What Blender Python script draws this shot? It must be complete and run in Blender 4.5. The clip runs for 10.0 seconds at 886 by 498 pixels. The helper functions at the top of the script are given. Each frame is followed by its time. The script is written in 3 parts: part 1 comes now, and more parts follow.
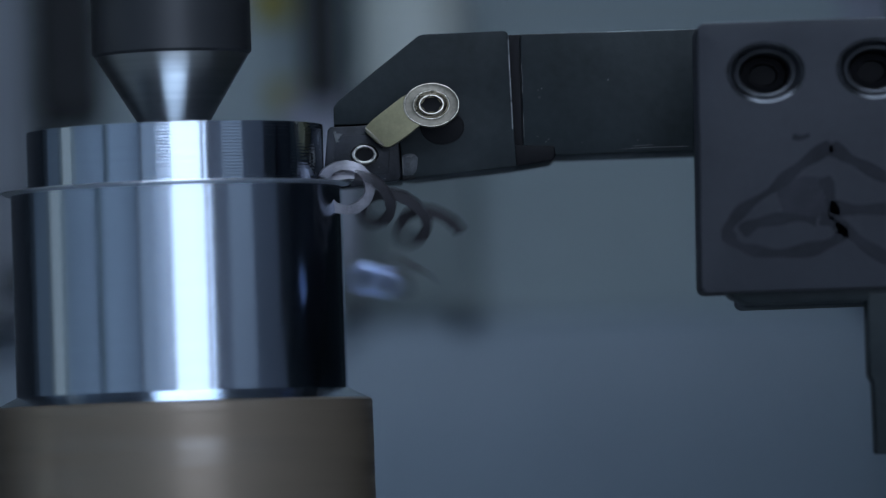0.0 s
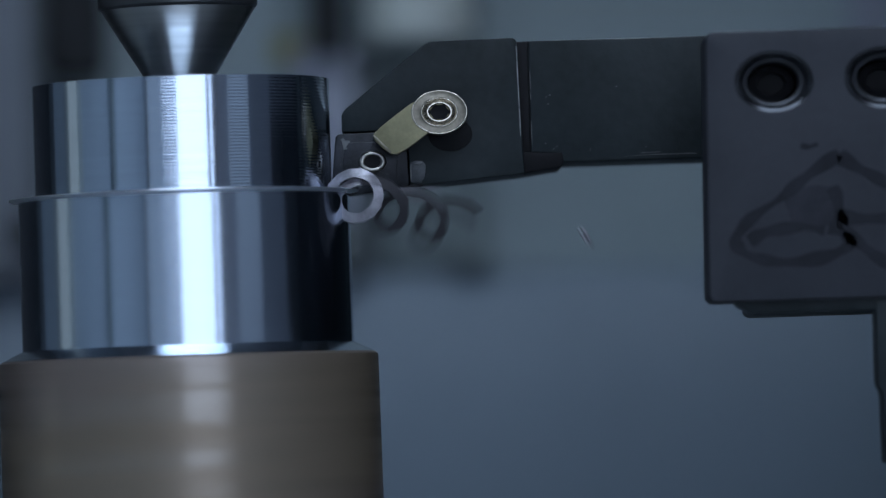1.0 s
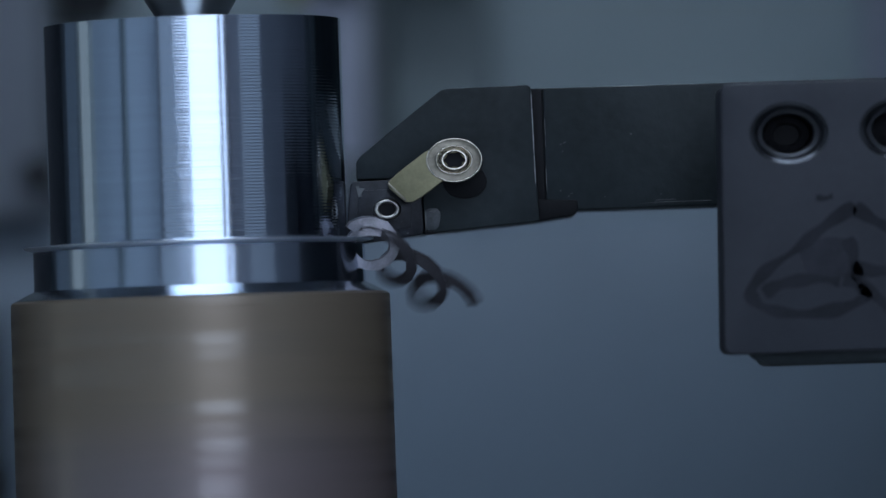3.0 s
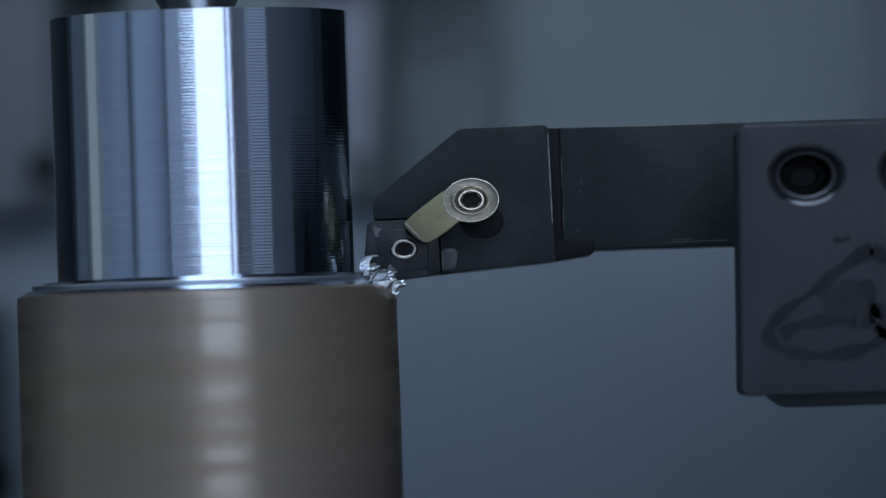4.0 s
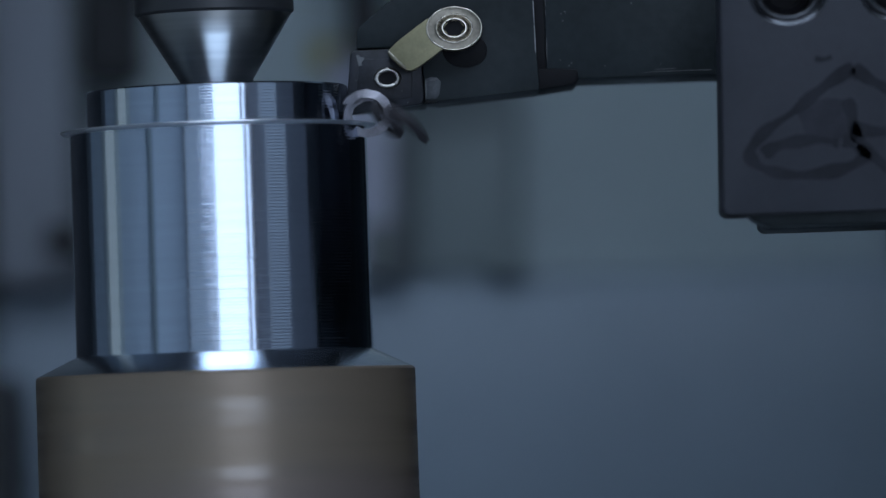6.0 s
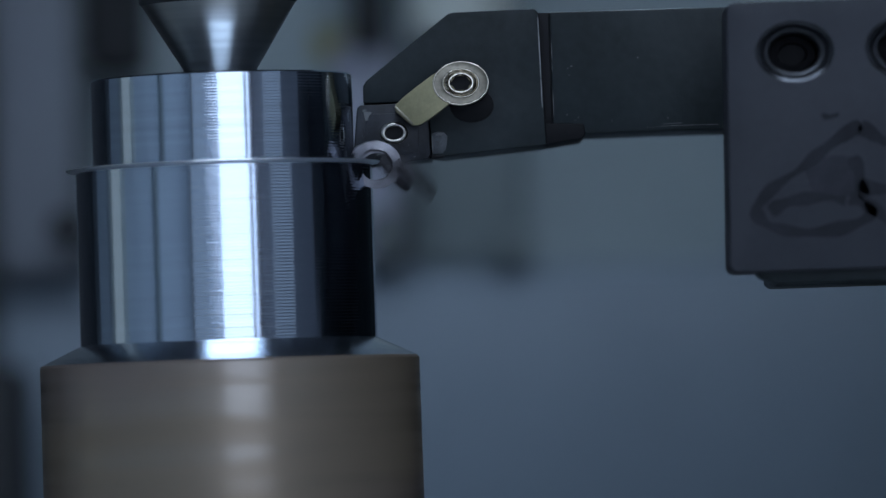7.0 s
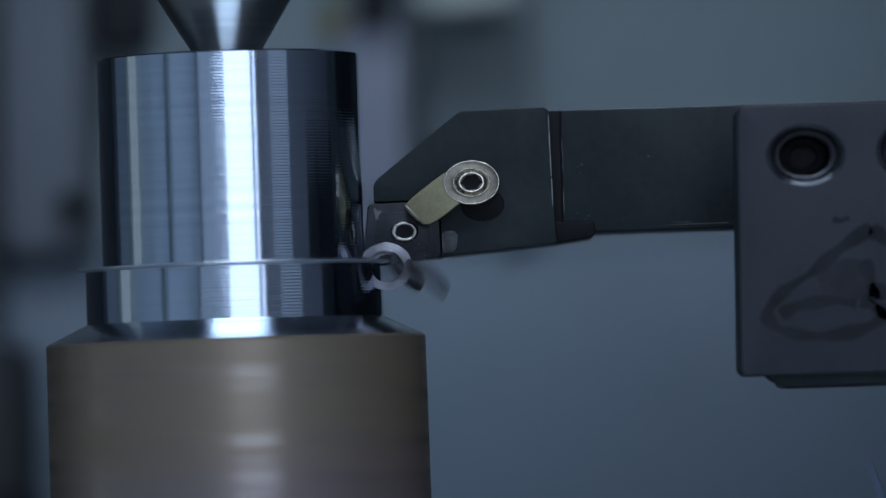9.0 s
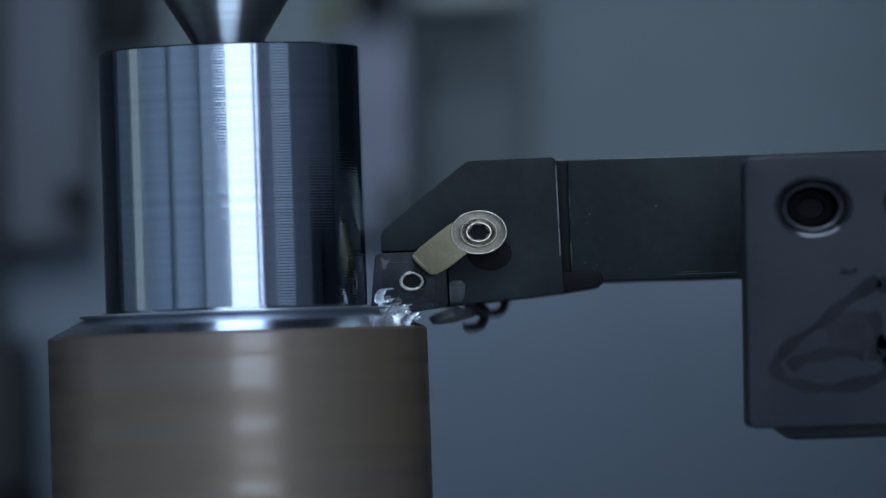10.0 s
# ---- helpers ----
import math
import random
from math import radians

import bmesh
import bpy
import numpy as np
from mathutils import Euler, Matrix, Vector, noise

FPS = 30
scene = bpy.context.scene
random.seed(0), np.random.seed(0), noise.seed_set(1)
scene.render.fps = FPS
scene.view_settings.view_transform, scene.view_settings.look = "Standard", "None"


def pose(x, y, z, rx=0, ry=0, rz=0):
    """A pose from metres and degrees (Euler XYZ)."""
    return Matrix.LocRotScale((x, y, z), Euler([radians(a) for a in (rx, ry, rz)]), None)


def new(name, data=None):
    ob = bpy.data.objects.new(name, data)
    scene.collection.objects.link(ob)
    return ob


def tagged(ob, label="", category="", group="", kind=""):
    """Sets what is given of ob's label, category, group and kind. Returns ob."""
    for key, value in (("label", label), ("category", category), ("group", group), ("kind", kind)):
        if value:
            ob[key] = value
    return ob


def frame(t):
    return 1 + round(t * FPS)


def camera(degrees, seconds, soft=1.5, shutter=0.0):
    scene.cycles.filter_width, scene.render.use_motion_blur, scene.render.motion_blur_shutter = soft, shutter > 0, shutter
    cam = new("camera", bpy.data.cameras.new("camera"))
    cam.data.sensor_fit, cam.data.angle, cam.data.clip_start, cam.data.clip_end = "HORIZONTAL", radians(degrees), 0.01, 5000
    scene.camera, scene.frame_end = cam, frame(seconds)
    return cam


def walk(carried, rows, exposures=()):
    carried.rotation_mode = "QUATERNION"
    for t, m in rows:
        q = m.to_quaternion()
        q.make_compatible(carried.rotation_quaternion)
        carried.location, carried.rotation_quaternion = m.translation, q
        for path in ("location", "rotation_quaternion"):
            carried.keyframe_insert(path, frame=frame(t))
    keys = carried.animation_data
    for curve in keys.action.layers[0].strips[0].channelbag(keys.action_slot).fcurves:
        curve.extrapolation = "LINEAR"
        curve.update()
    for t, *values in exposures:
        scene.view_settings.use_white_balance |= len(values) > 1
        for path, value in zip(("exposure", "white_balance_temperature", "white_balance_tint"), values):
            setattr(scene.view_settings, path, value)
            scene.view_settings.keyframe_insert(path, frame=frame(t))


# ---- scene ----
SECONDS = 10.0
FOV = 8.304
EYE = (0.0438, -1.2, -0.0147)
LEAN = 1.5
# seconds, pitch, yaw of the tripod head
HEAD = [(0, 2.119, -0.349), (0.5, 1.868, -0.312), (1, 1.688, -0.293), (1.5, 1.572, -0.271), (2, 1.406, -0.242), (2.2, 1.337, -0.23), (3.3, 1.084, -0.172),
        (3.5, 1.068, -0.164), (4, 1.062, -0.126), (4.5, 1.055, -0.084), (4.8, 1.053, -0.061), (5, 1.059, -0.046), (5.1, 1.083, -0.034), (5.2, 1.152, -0.02),
        (5.3, 1.332, -0.004), (5.4, 1.486, 0.012), (5.5, 1.614, 0.025), (5.6, 1.72, 0.032), (5.7, 1.75, 0.037), (6.8, 1.682, 0.078), (7, 1.644, 0.088), (7.5,
        1.584, 0.104), (8, 1.529, 0.12), (8.5, 1.487, 0.134), (9, 1.447, 0.146), (9.5, 1.409, 0.155), (10, 1.381, 0.16)]
cam = camera(FOV, SECONDS, soft=1.25, shutter=0.5)
cam.data.dof.use_dof = True
cam.data.dof.focus_distance = 1.195
cam.data.dof.aperture_fstop = 9.5
walk(cam, [(t, pose(*EYE, 90 + p, LEAN, y)) for t, p, y in HEAD])

# ---- light ----
world = bpy.data.worlds.new("world")
scene.world = world
world.use_nodes = True
world.node_tree.nodes["Background"].inputs["Color"].default_value = (0.55, 0.68, 0.85, 1)
world.node_tree.nodes["Background"].inputs["Strength"].default_value = 0.25
scene.view_settings.exposure = 0.24

# ---- materials ----


def material(name, color, rough=0.5, metal=0.0, vary=0.15, scale=60.0, bump=0.0, bump_scale=400.0, stretch=(1, 1, 1), patchy=0.15, spec=0.5):
    """A painted, cast or machined surface with grain at two scales."""
    mat = bpy.data.materials.new(name)
    mat.use_nodes = True
    nt = mat.node_tree
    n, l = nt.nodes, nt.links
    bsdf = n["Principled BSDF"]
    bsdf.inputs["Metallic"].default_value = metal
    bsdf.inputs["Specular IOR Level"].default_value = spec
    tex = n.new("ShaderNodeTexCoord")
    mapping = n.new("ShaderNodeMapping")
    mapping.inputs["Scale"].default_value = stretch
    l.new(tex.outputs["Object"], mapping.inputs["Vector"])
    big, fine = n.new("ShaderNodeTexNoise"), n.new("ShaderNodeTexNoise")
    big.inputs["Scale"].default_value, fine.inputs["Scale"].default_value = scale, scale * 9
    big.inputs["Detail"].default_value = fine.inputs["Detail"].default_value = 4
    for x in (big, fine):
        l.new(mapping.outputs["Vector"], x.inputs["Vector"])
    mix = n.new("ShaderNodeMath")
    mix.operation = "MULTIPLY_ADD"
    mix.inputs[1].default_value = 0.4
    l.new(fine.outputs["Fac"], mix.inputs[0])
    l.new(big.outputs["Fac"], mix.inputs[2])
    ramp = n.new("ShaderNodeMapRange")
    ramp.inputs["From Min"].default_value, ramp.inputs["From Max"].default_value = 0.35, 1.05
    ramp.inputs["To Min"].default_value, ramp.inputs["To Max"].default_value = 1 - vary, 1 + vary
    l.new(mix.outputs[0], ramp.inputs["Value"])
    tint = n.new("ShaderNodeVectorMath")
    tint.operation = "SCALE"
    tint.inputs[0].default_value = color
    l.new(ramp.outputs[0], tint.inputs["Scale"])
    l.new(tint.outputs[0], bsdf.inputs["Base Color"])
    gloss = n.new("ShaderNodeMapRange")
    gloss.inputs["From Min"].default_value, gloss.inputs["From Max"].default_value = 0.35, 1.05
    gloss.inputs["To Min"].default_value, gloss.inputs["To Max"].default_value = rough * (1 + patchy), rough * (1 - patchy)
    l.new(mix.outputs[0], gloss.inputs["Value"])
    l.new(gloss.outputs[0], bsdf.inputs["Roughness"])
    if bump:
        rough_tex, b = n.new("ShaderNodeTexNoise"), n.new("ShaderNodeBump")
        rough_tex.inputs["Scale"].default_value = bump_scale
        l.new(mapping.outputs["Vector"], rough_tex.inputs["Vector"])
        b.inputs["Strength"].default_value = 1.0
        b.inputs["Distance"].default_value = bump
        l.new(rough_tex.outputs["Fac"], b.inputs["Height"])
        l.new(b.outputs["Normal"], bsdf.inputs["Normal"])
    return mat


def turned(name, color, rough, pitch, depth, aniso=0.75, uneven=1.0):
    """Freshly turned steel: feed marks round the axis, spread along it."""
    mat = bpy.data.materials.new(name)
    mat.use_nodes = True
    nt = mat.node_tree
    n, l = nt.nodes, nt.links
    bsdf = n["Principled BSDF"]
    bsdf.inputs["Metallic"].default_value = 1.0
    bsdf.inputs["Anisotropic"].default_value = aniso
    bsdf.inputs["Anisotropic Rotation"].default_value = 0.25
    tangent = n.new("ShaderNodeTangent")
    tangent.direction_type, tangent.axis = "RADIAL", "Z"
    l.new(tangent.outputs[0], bsdf.inputs["Tangent"])
    tex, sep = n.new("ShaderNodeTexCoord"), n.new("ShaderNodeSeparateXYZ")
    l.new(tex.outputs["Object"], sep.inputs[0])
    wave = n.new("ShaderNodeMath")
    wave.operation = "MULTIPLY"
    wave.inputs[1].default_value = 2 * math.pi / pitch
    l.new(sep.outputs["Z"], wave.inputs[0])
    sine = n.new("ShaderNodeMath")
    sine.operation = "SINE"
    l.new(wave.outputs[0], sine.inputs[0])
    rings = n.new("ShaderNodeTexNoise")
    rings.noise_dimensions = "1D"
    rings.inputs["Scale"].default_value, rings.inputs["Detail"].default_value = 600, 1.5
    l.new(sep.outputs["Z"], rings.inputs["W"])
    height = n.new("ShaderNodeMath")
    height.operation = "MULTIPLY_ADD"
    height.inputs[1].default_value = 0.35
    l.new(sine.outputs[0], height.inputs[0])
    l.new(rings.outputs["Fac"], height.inputs[2])
    b = n.new("ShaderNodeBump")
    b.inputs["Strength"].default_value, b.inputs["Distance"].default_value = 1.0, depth
    l.new(height.outputs[0], b.inputs["Height"])
    l.new(b.outputs["Normal"], bsdf.inputs["Normal"])
    tone = n.new("ShaderNodeMapRange")
    tone.inputs["To Min"].default_value, tone.inputs["To Max"].default_value = 1 - 0.12 * uneven, 1 + 0.1 * uneven
    l.new(rings.outputs["Fac"], tone.inputs["Value"])
    tint = n.new("ShaderNodeVectorMath")
    tint.operation = "SCALE"
    tint.inputs[0].default_value = color
    l.new(tone.outputs[0], tint.inputs["Scale"])
    l.new(tint.outputs[0], bsdf.inputs["Base Color"])
    gloss = n.new("ShaderNodeMapRange")
    gloss.inputs["To Min"].default_value, gloss.inputs["To Max"].default_value = rough * (1 + 0.3 * uneven), rough * (1 - 0.3 * uneven)
    l.new(rings.outputs["Fac"], gloss.inputs["Value"])
    l.new(gloss.outputs[0], bsdf.inputs["Roughness"])
    return mat


def mill_scale():
    """Hot-rolled skin: olive brown over grey brown, with glossy and dull bands round the bar."""
    mat = bpy.data.materials.new("brown mill scale")
    mat.use_nodes = True
    nt = mat.node_tree
    n, l = nt.nodes, nt.links
    bsdf = n["Principled BSDF"]
    bsdf.inputs["Metallic"].default_value = 0.42
    tex, sep, flat = n.new("ShaderNodeTexCoord"), n.new("ShaderNodeSeparateXYZ"), n.new("ShaderNodeMapping")
    l.new(tex.outputs["Object"], sep.inputs[0])
    l.new(tex.outputs["Object"], flat.inputs["Vector"])
    flat.inputs["Scale"].default_value = (0.6, 0.6, 1.8)
    tones, bands, specks = n.new("ShaderNodeTexNoise"), n.new("ShaderNodeTexNoise"), n.new("ShaderNodeTexNoise")
    tones.inputs["Scale"].default_value, tones.inputs["Detail"].default_value = 9, 2
    specks.inputs["Scale"].default_value, specks.inputs["Detail"].default_value = 140, 4
    l.new(flat.outputs[0], tones.inputs["Vector"])
    l.new(flat.outputs[0], specks.inputs["Vector"])
    bands.inputs["Scale"].default_value, bands.inputs["Detail"].default_value = 30, 3
    wrap = n.new("ShaderNodeMapping")
    wrap.inputs["Scale"].default_value = (0.8, 0.8, 7.0)
    l.new(tex.outputs["Object"], wrap.inputs["Vector"])
    l.new(wrap.outputs[0], bands.inputs["Vector"])
    ramp = n.new("ShaderNodeValToRGB")
    ramp.color_ramp.elements[0].position, ramp.color_ramp.elements[0].color = 0.38, (0.219, 0.173, 0.172, 1)
    ramp.color_ramp.elements[1].position, ramp.color_ramp.elements[1].color = 0.62, (0.239, 0.188, 0.141, 1)
    # the olive heat tint lies round the upper end and fades downwards
    tint_z, blend = n.new("ShaderNodeMapRange"), n.new("ShaderNodeMath")
    tint_z.interpolation_type = "SMOOTHSTEP"
    tint_z.inputs["From Min"].default_value, tint_z.inputs["From Max"].default_value = -0.036, -0.012
    tint_z.inputs["To Min"].default_value, tint_z.inputs["To Max"].default_value = -0.10, 0.07
    l.new(sep.outputs["Z"], tint_z.inputs["Value"])
    l.new(tones.outputs["Fac"], blend.inputs[0])
    l.new(tint_z.outputs[0], blend.inputs[1])
    l.new(blend.outputs[0], ramp.inputs["Fac"])
    shade = n.new("ShaderNodeMapRange")
    shade.inputs["To Min"].default_value, shade.inputs["To Max"].default_value = 0.94, 1.06
    l.new(specks.outputs["Fac"], shade.inputs["Value"])
    tint = n.new("ShaderNodeVectorMath")
    tint.operation = "SCALE"
    l.new(ramp.outputs["Color"], tint.inputs[0])
    l.new(shade.outputs[0], tint.inputs["Scale"])
    l.new(tint.outputs[0], bsdf.inputs["Base Color"])
    bsdf.inputs["Roughness"].default_value = 0.36
    gloss = n.new("ShaderNodeMapRange")
    gloss.inputs["From Min"].default_value, gloss.inputs["From Max"].default_value = 0.46, 0.64
    gloss.inputs["To Min"].default_value, gloss.inputs["To Max"].default_value = 0.0, 1.0
    l.new(bands.outputs["Fac"], gloss.inputs["Value"])
    l.new(gloss.outputs[0], bsdf.inputs["Coat Weight"])
    bsdf.inputs["Coat Roughness"].default_value = 0.17
    bsdf.inputs["Coat IOR"].default_value = 1.82
    return mat


def glow(name, color, strength):
    mat = bpy.data.materials.new(name)
    mat.use_nodes = True
    nt = mat.node_tree
    nt.nodes.remove(nt.nodes["Principled BSDF"])
    em = nt.nodes.new("ShaderNodeEmission")
    em.inputs["Color"].default_value = (*color, 1)
    em.inputs["Strength"].default_value = strength
    nt.links.new(em.outputs[0], nt.nodes["Material Output"].inputs["Surface"])
    return mat


STEEL_FINE = turned("turned steel", (0.578, 0.66, 0.78), 0.12, 0.00058, 0.000016, 0.5)
STEEL_CUT = turned("once turned steel", (0.578, 0.66, 0.78), 0.12, 0.00062, 0.000022, 0.5, 0.6)
STEEL_FIRST = turned("finely turned steel", (0.578, 0.66, 0.78), 0.19, 0.00055, 0.000002, 0.8, 0.25)
STEEL_CONE = turned("faced steel", (0.60, 0.65, 0.72), 0.22, 0.0004, 0.000002, 0.3)
STEEL_DARK = turned("hardened ground steel", (0.42, 0.425, 0.42), 0.33, 0.0008, 0.0000004, 0.75)
SCALE_BROWN = mill_scale()
QUILL = material("blackened quill", (0.035, 0.037, 0.042), 0.4, 0.2, 0.2, 60)
HOLDER = material("black oxide tool steel", (0.0178, 0.0232, 0.0262), 0.45, 0.0, 0.45, 55, 0.00003, 900, spec=0.16, patchy=0.35)
BLOCK = material("grey cast holder", (0.035, 0.0375, 0.047), 0.5, 0.0, 0.18, 60, 0.00003, 900, spec=0.2)
# knob and set screws are black; in sockets, groove and lip it paints shade
BLACK = material("black, shade in recesses too", (0.010, 0.010, 0.012), 0.5, 0.0, 0.2, 120, spec=0.1)
MARKER = material("black marker", (0.015, 0.016, 0.022), 0.5, 0.0, 0.4, 150, spec=0.15)
MARKER_THIN = material("rubbed marker", (0.022, 0.023, 0.031), 0.5, 0.0, 0.4, 150, spec=0.16)
BURR = material("raw bright burr", (0.80, 0.84, 0.90), 0.32, 0.9, 0.2, 200)
CARBIDE = material("coated carbide", (0.018, 0.020, 0.026), 0.38, 0.1, 0.9, 260, 0.00006, 900, spec=0.25)
BRASS = material("nickel brass clamp", (0.225, 0.207, 0.122), 0.40, 0.6, 0.3, 180, 0.00003, 700)
PIN = material("worn pin steel", (0.36, 0.345, 0.32), 0.30, 1.0, 0.6, 200, 0.00012, 900)
SCREW = material("bright screw steel", (0.56, 0.51, 0.43), 0.26, 1.0, 0.5, 150, 0.00015, 900)
WORN = material("worn tool steel", (0.075, 0.08, 0.085), 0.42, 0.3, 0.8, 250)
EDGE_BRIGHT = material("bare edge steel", (0.17, 0.175, 0.18), 0.32, 0.9, 0.7, 300, 0.00008, 1200)
DULL = material("dull rubbed steel", (0.044, 0.050, 0.058), 0.45, 0.2, 0.9, 220, 0.00006, 700)
NICKEL = material("worn nickel plate", (0.185, 0.168, 0.135), 0.34, 0.85, 0.6, 170, 0.00007, 700)
FOIL_STEEL = material("fresh bright steel foil", (0.85, 0.88, 0.9), 0.25, 1.0, 0.1, 150)
BORE = material("dark bore steel", (0.024, 0.026, 0.032), 0.35, 0.2, 0.3, 150)
BORE_EDGE = material("rubbed bore edge", (0.06, 0.063, 0.072), 0.36, 0.7, 0.3, 150)
RIM_STEEL = material("bright counterbore steel", (0.05, 0.053, 0.06), 0.22, 0.85, 0.5, 150)
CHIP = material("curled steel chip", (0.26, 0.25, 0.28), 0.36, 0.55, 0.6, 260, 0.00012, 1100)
# darker copy of CHIP, puts shade into the colour of the trailing coils
CHIP_DARK = material("darkened chip steel", (0.040, 0.038, 0.044), 0.5, 0.1, 0.3, 200, spec=0.2)
CHIP_BLUE = material("blued steel chip", (0.32, 0.40, 0.62), 0.34, 0.8, 0.25, 200, 0.00004, 900)
WALL = material("blue-grey machine enamel", (0.375, 0.45, 0.475), 0.55, 0.0, 0.10, 7)
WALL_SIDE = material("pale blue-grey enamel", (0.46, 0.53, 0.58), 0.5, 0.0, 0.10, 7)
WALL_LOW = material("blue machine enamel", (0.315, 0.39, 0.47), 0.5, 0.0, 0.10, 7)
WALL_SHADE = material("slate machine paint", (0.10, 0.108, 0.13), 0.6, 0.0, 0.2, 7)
WALL_DARK = material("dark machine paint", (0.025, 0.027, 0.032), 0.6, 0.0, 0.2, 7)
HOUSING = material("grey-green housing enamel", (0.245, 0.295, 0.305), 0.5, 0.0, 0.12, 20)
BOX_GREY = material("grey-green housing paint", (0.145, 0.168, 0.18), 0.5, 0.0, 0.12, 20)
LILAC_DULL = material("dull lilac cover", (0.30, 0.325, 0.375), 0.5, 0.0, 0.1, 20)
LILAC = material("pale lilac cover", (0.43, 0.45, 0.55), 0.5, 0.0, 0.1, 20)
WHITE = material("off-white cylinder paint", (0.80, 0.84, 0.79), 0.45, 0.0, 0.1, 20)
PALE = material("pale grey casting", (0.5, 0.55, 0.53), 0.45, 0.0, 0.1, 20)
YELLOW = material("faded yellow mark", (0.35, 0.32, 0.10), 0.6, 0.0, 0.2, 40)
FLOOR = material("worn grey bed plate", (0.33, 0.35, 0.36), 0.4, 0.2, 0.25, 15)
SHOP = glow("bright workshop", (0.74, 0.90, 1.18), 1.75)
# added glow, only there to be mirrored in the turned steel
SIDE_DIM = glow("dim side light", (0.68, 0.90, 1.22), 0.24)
SHOP_DIM = glow("dim fill glow", (0.66, 0.90, 1.25), 0.25)
LAMP = glow("lamp diffuser", (0.77, 0.96, 1.08), 0.25)
LAMP_WALL = glow("wall lamp diffuser", (0.69, 0.91, 1.16), 11.0)
LAMP_BRIGHT = glow("bright lamp diffuser", (0.73, 0.91, 1.16), 4.8)

# ---- mesh helpers ----
MM = 0.001
WIDE = 1.28  # round heads and bores are widened to carry the view's sideways stretch


def part(name, bm, mat, parent=None, label=""):
    bmesh.ops.recalc_face_normals(bm, faces=bm.faces)
    for f in bm.faces:
        f.smooth = True
    for e in bm.edges:
        if len(e.link_faces) == 2 and e.calc_face_angle(0) > 0.6:
            e.smooth = False
    me = bpy.data.meshes.new(name)
    bm.to_mesh(me)
    bm.free()
    me.materials.append(mat)
    ob = new(name, me)
    if parent:
        ob.parent = parent
    if label:
        tagged(ob, label)
    return ob


def revolve(profile, segs=96, closed=False):
    """Turns (radius, height) pairs in mm about the upright axis."""
    bm = bmesh.new()
    rings = []
    for r, z in profile:
        rings.append([bm.verts.new((r * MM * math.cos(2 * math.pi * i / segs), r * MM * math.sin(2 * math.pi * i / segs), z * MM)) for i in range(segs)]
                     if r > 1e-6 else [bm.verts.new((0, 0, z * MM))])
    pairs = list(zip(rings, rings[1:])) + ([(rings[-1], rings[0])] if closed else [])
    for a, b in pairs:
        for i in range(segs):
            j = (i + 1) % segs
            ring = [a[i % len(a)], a[j % len(a)], b[j % len(b)], b[i % len(b)]]
            face = [v for k, v in enumerate(ring) if v not in ring[:k]]
            if len(face) > 2:
                bm.faces.new(face)
    return bm


def box(x0, x1, y0, y1, z0, z1, bevel=0.0):
    bm = bmesh.new()
    bmesh.ops.create_cube(bm, size=1)
    for v in bm.verts:
        v.co = (x0 if v.co.x < 0 else x1, y0 if v.co.y < 0 else y1, z0 if v.co.z < 0 else z1)
    if bevel:
        bmesh.ops.bevel(bm, geom=list(bm.edges), offset=bevel, segments=2, profile=0.5, affect="EDGES")
    return bm


def prism(outline, y0, y1, bevel=0.0, segs=2):
    """An outline of (x, z) in mm, drawn out in depth from y0 to y1."""
    bm = bmesh.new()
    face = bm.faces.new([bm.verts.new((x * MM, y0 * MM, z * MM)) for x, z in outline])
    out = bmesh.ops.extrude_face_region(bm, geom=[face])
    for v in out["geom"]:
        if isinstance(v, bmesh.types.BMVert):
            v.co.y = y1 * MM
    if bevel:
        bmesh.ops.recalc_face_normals(bm, faces=bm.faces)
        bmesh.ops.bevel(bm, geom=list(bm.edges), offset=bevel * MM, segments=segs, profile=0.5, affect="EDGES", clamp_overlap=True)
    return bm


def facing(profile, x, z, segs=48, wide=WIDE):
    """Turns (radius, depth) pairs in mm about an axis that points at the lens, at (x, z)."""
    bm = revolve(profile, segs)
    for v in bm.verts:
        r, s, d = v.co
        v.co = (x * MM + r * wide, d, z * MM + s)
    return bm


def empty(name, label, category, **more):
    ob = new(name)
    ob.empty_display_size = 0.01
    return tagged(ob, label, category, **more)


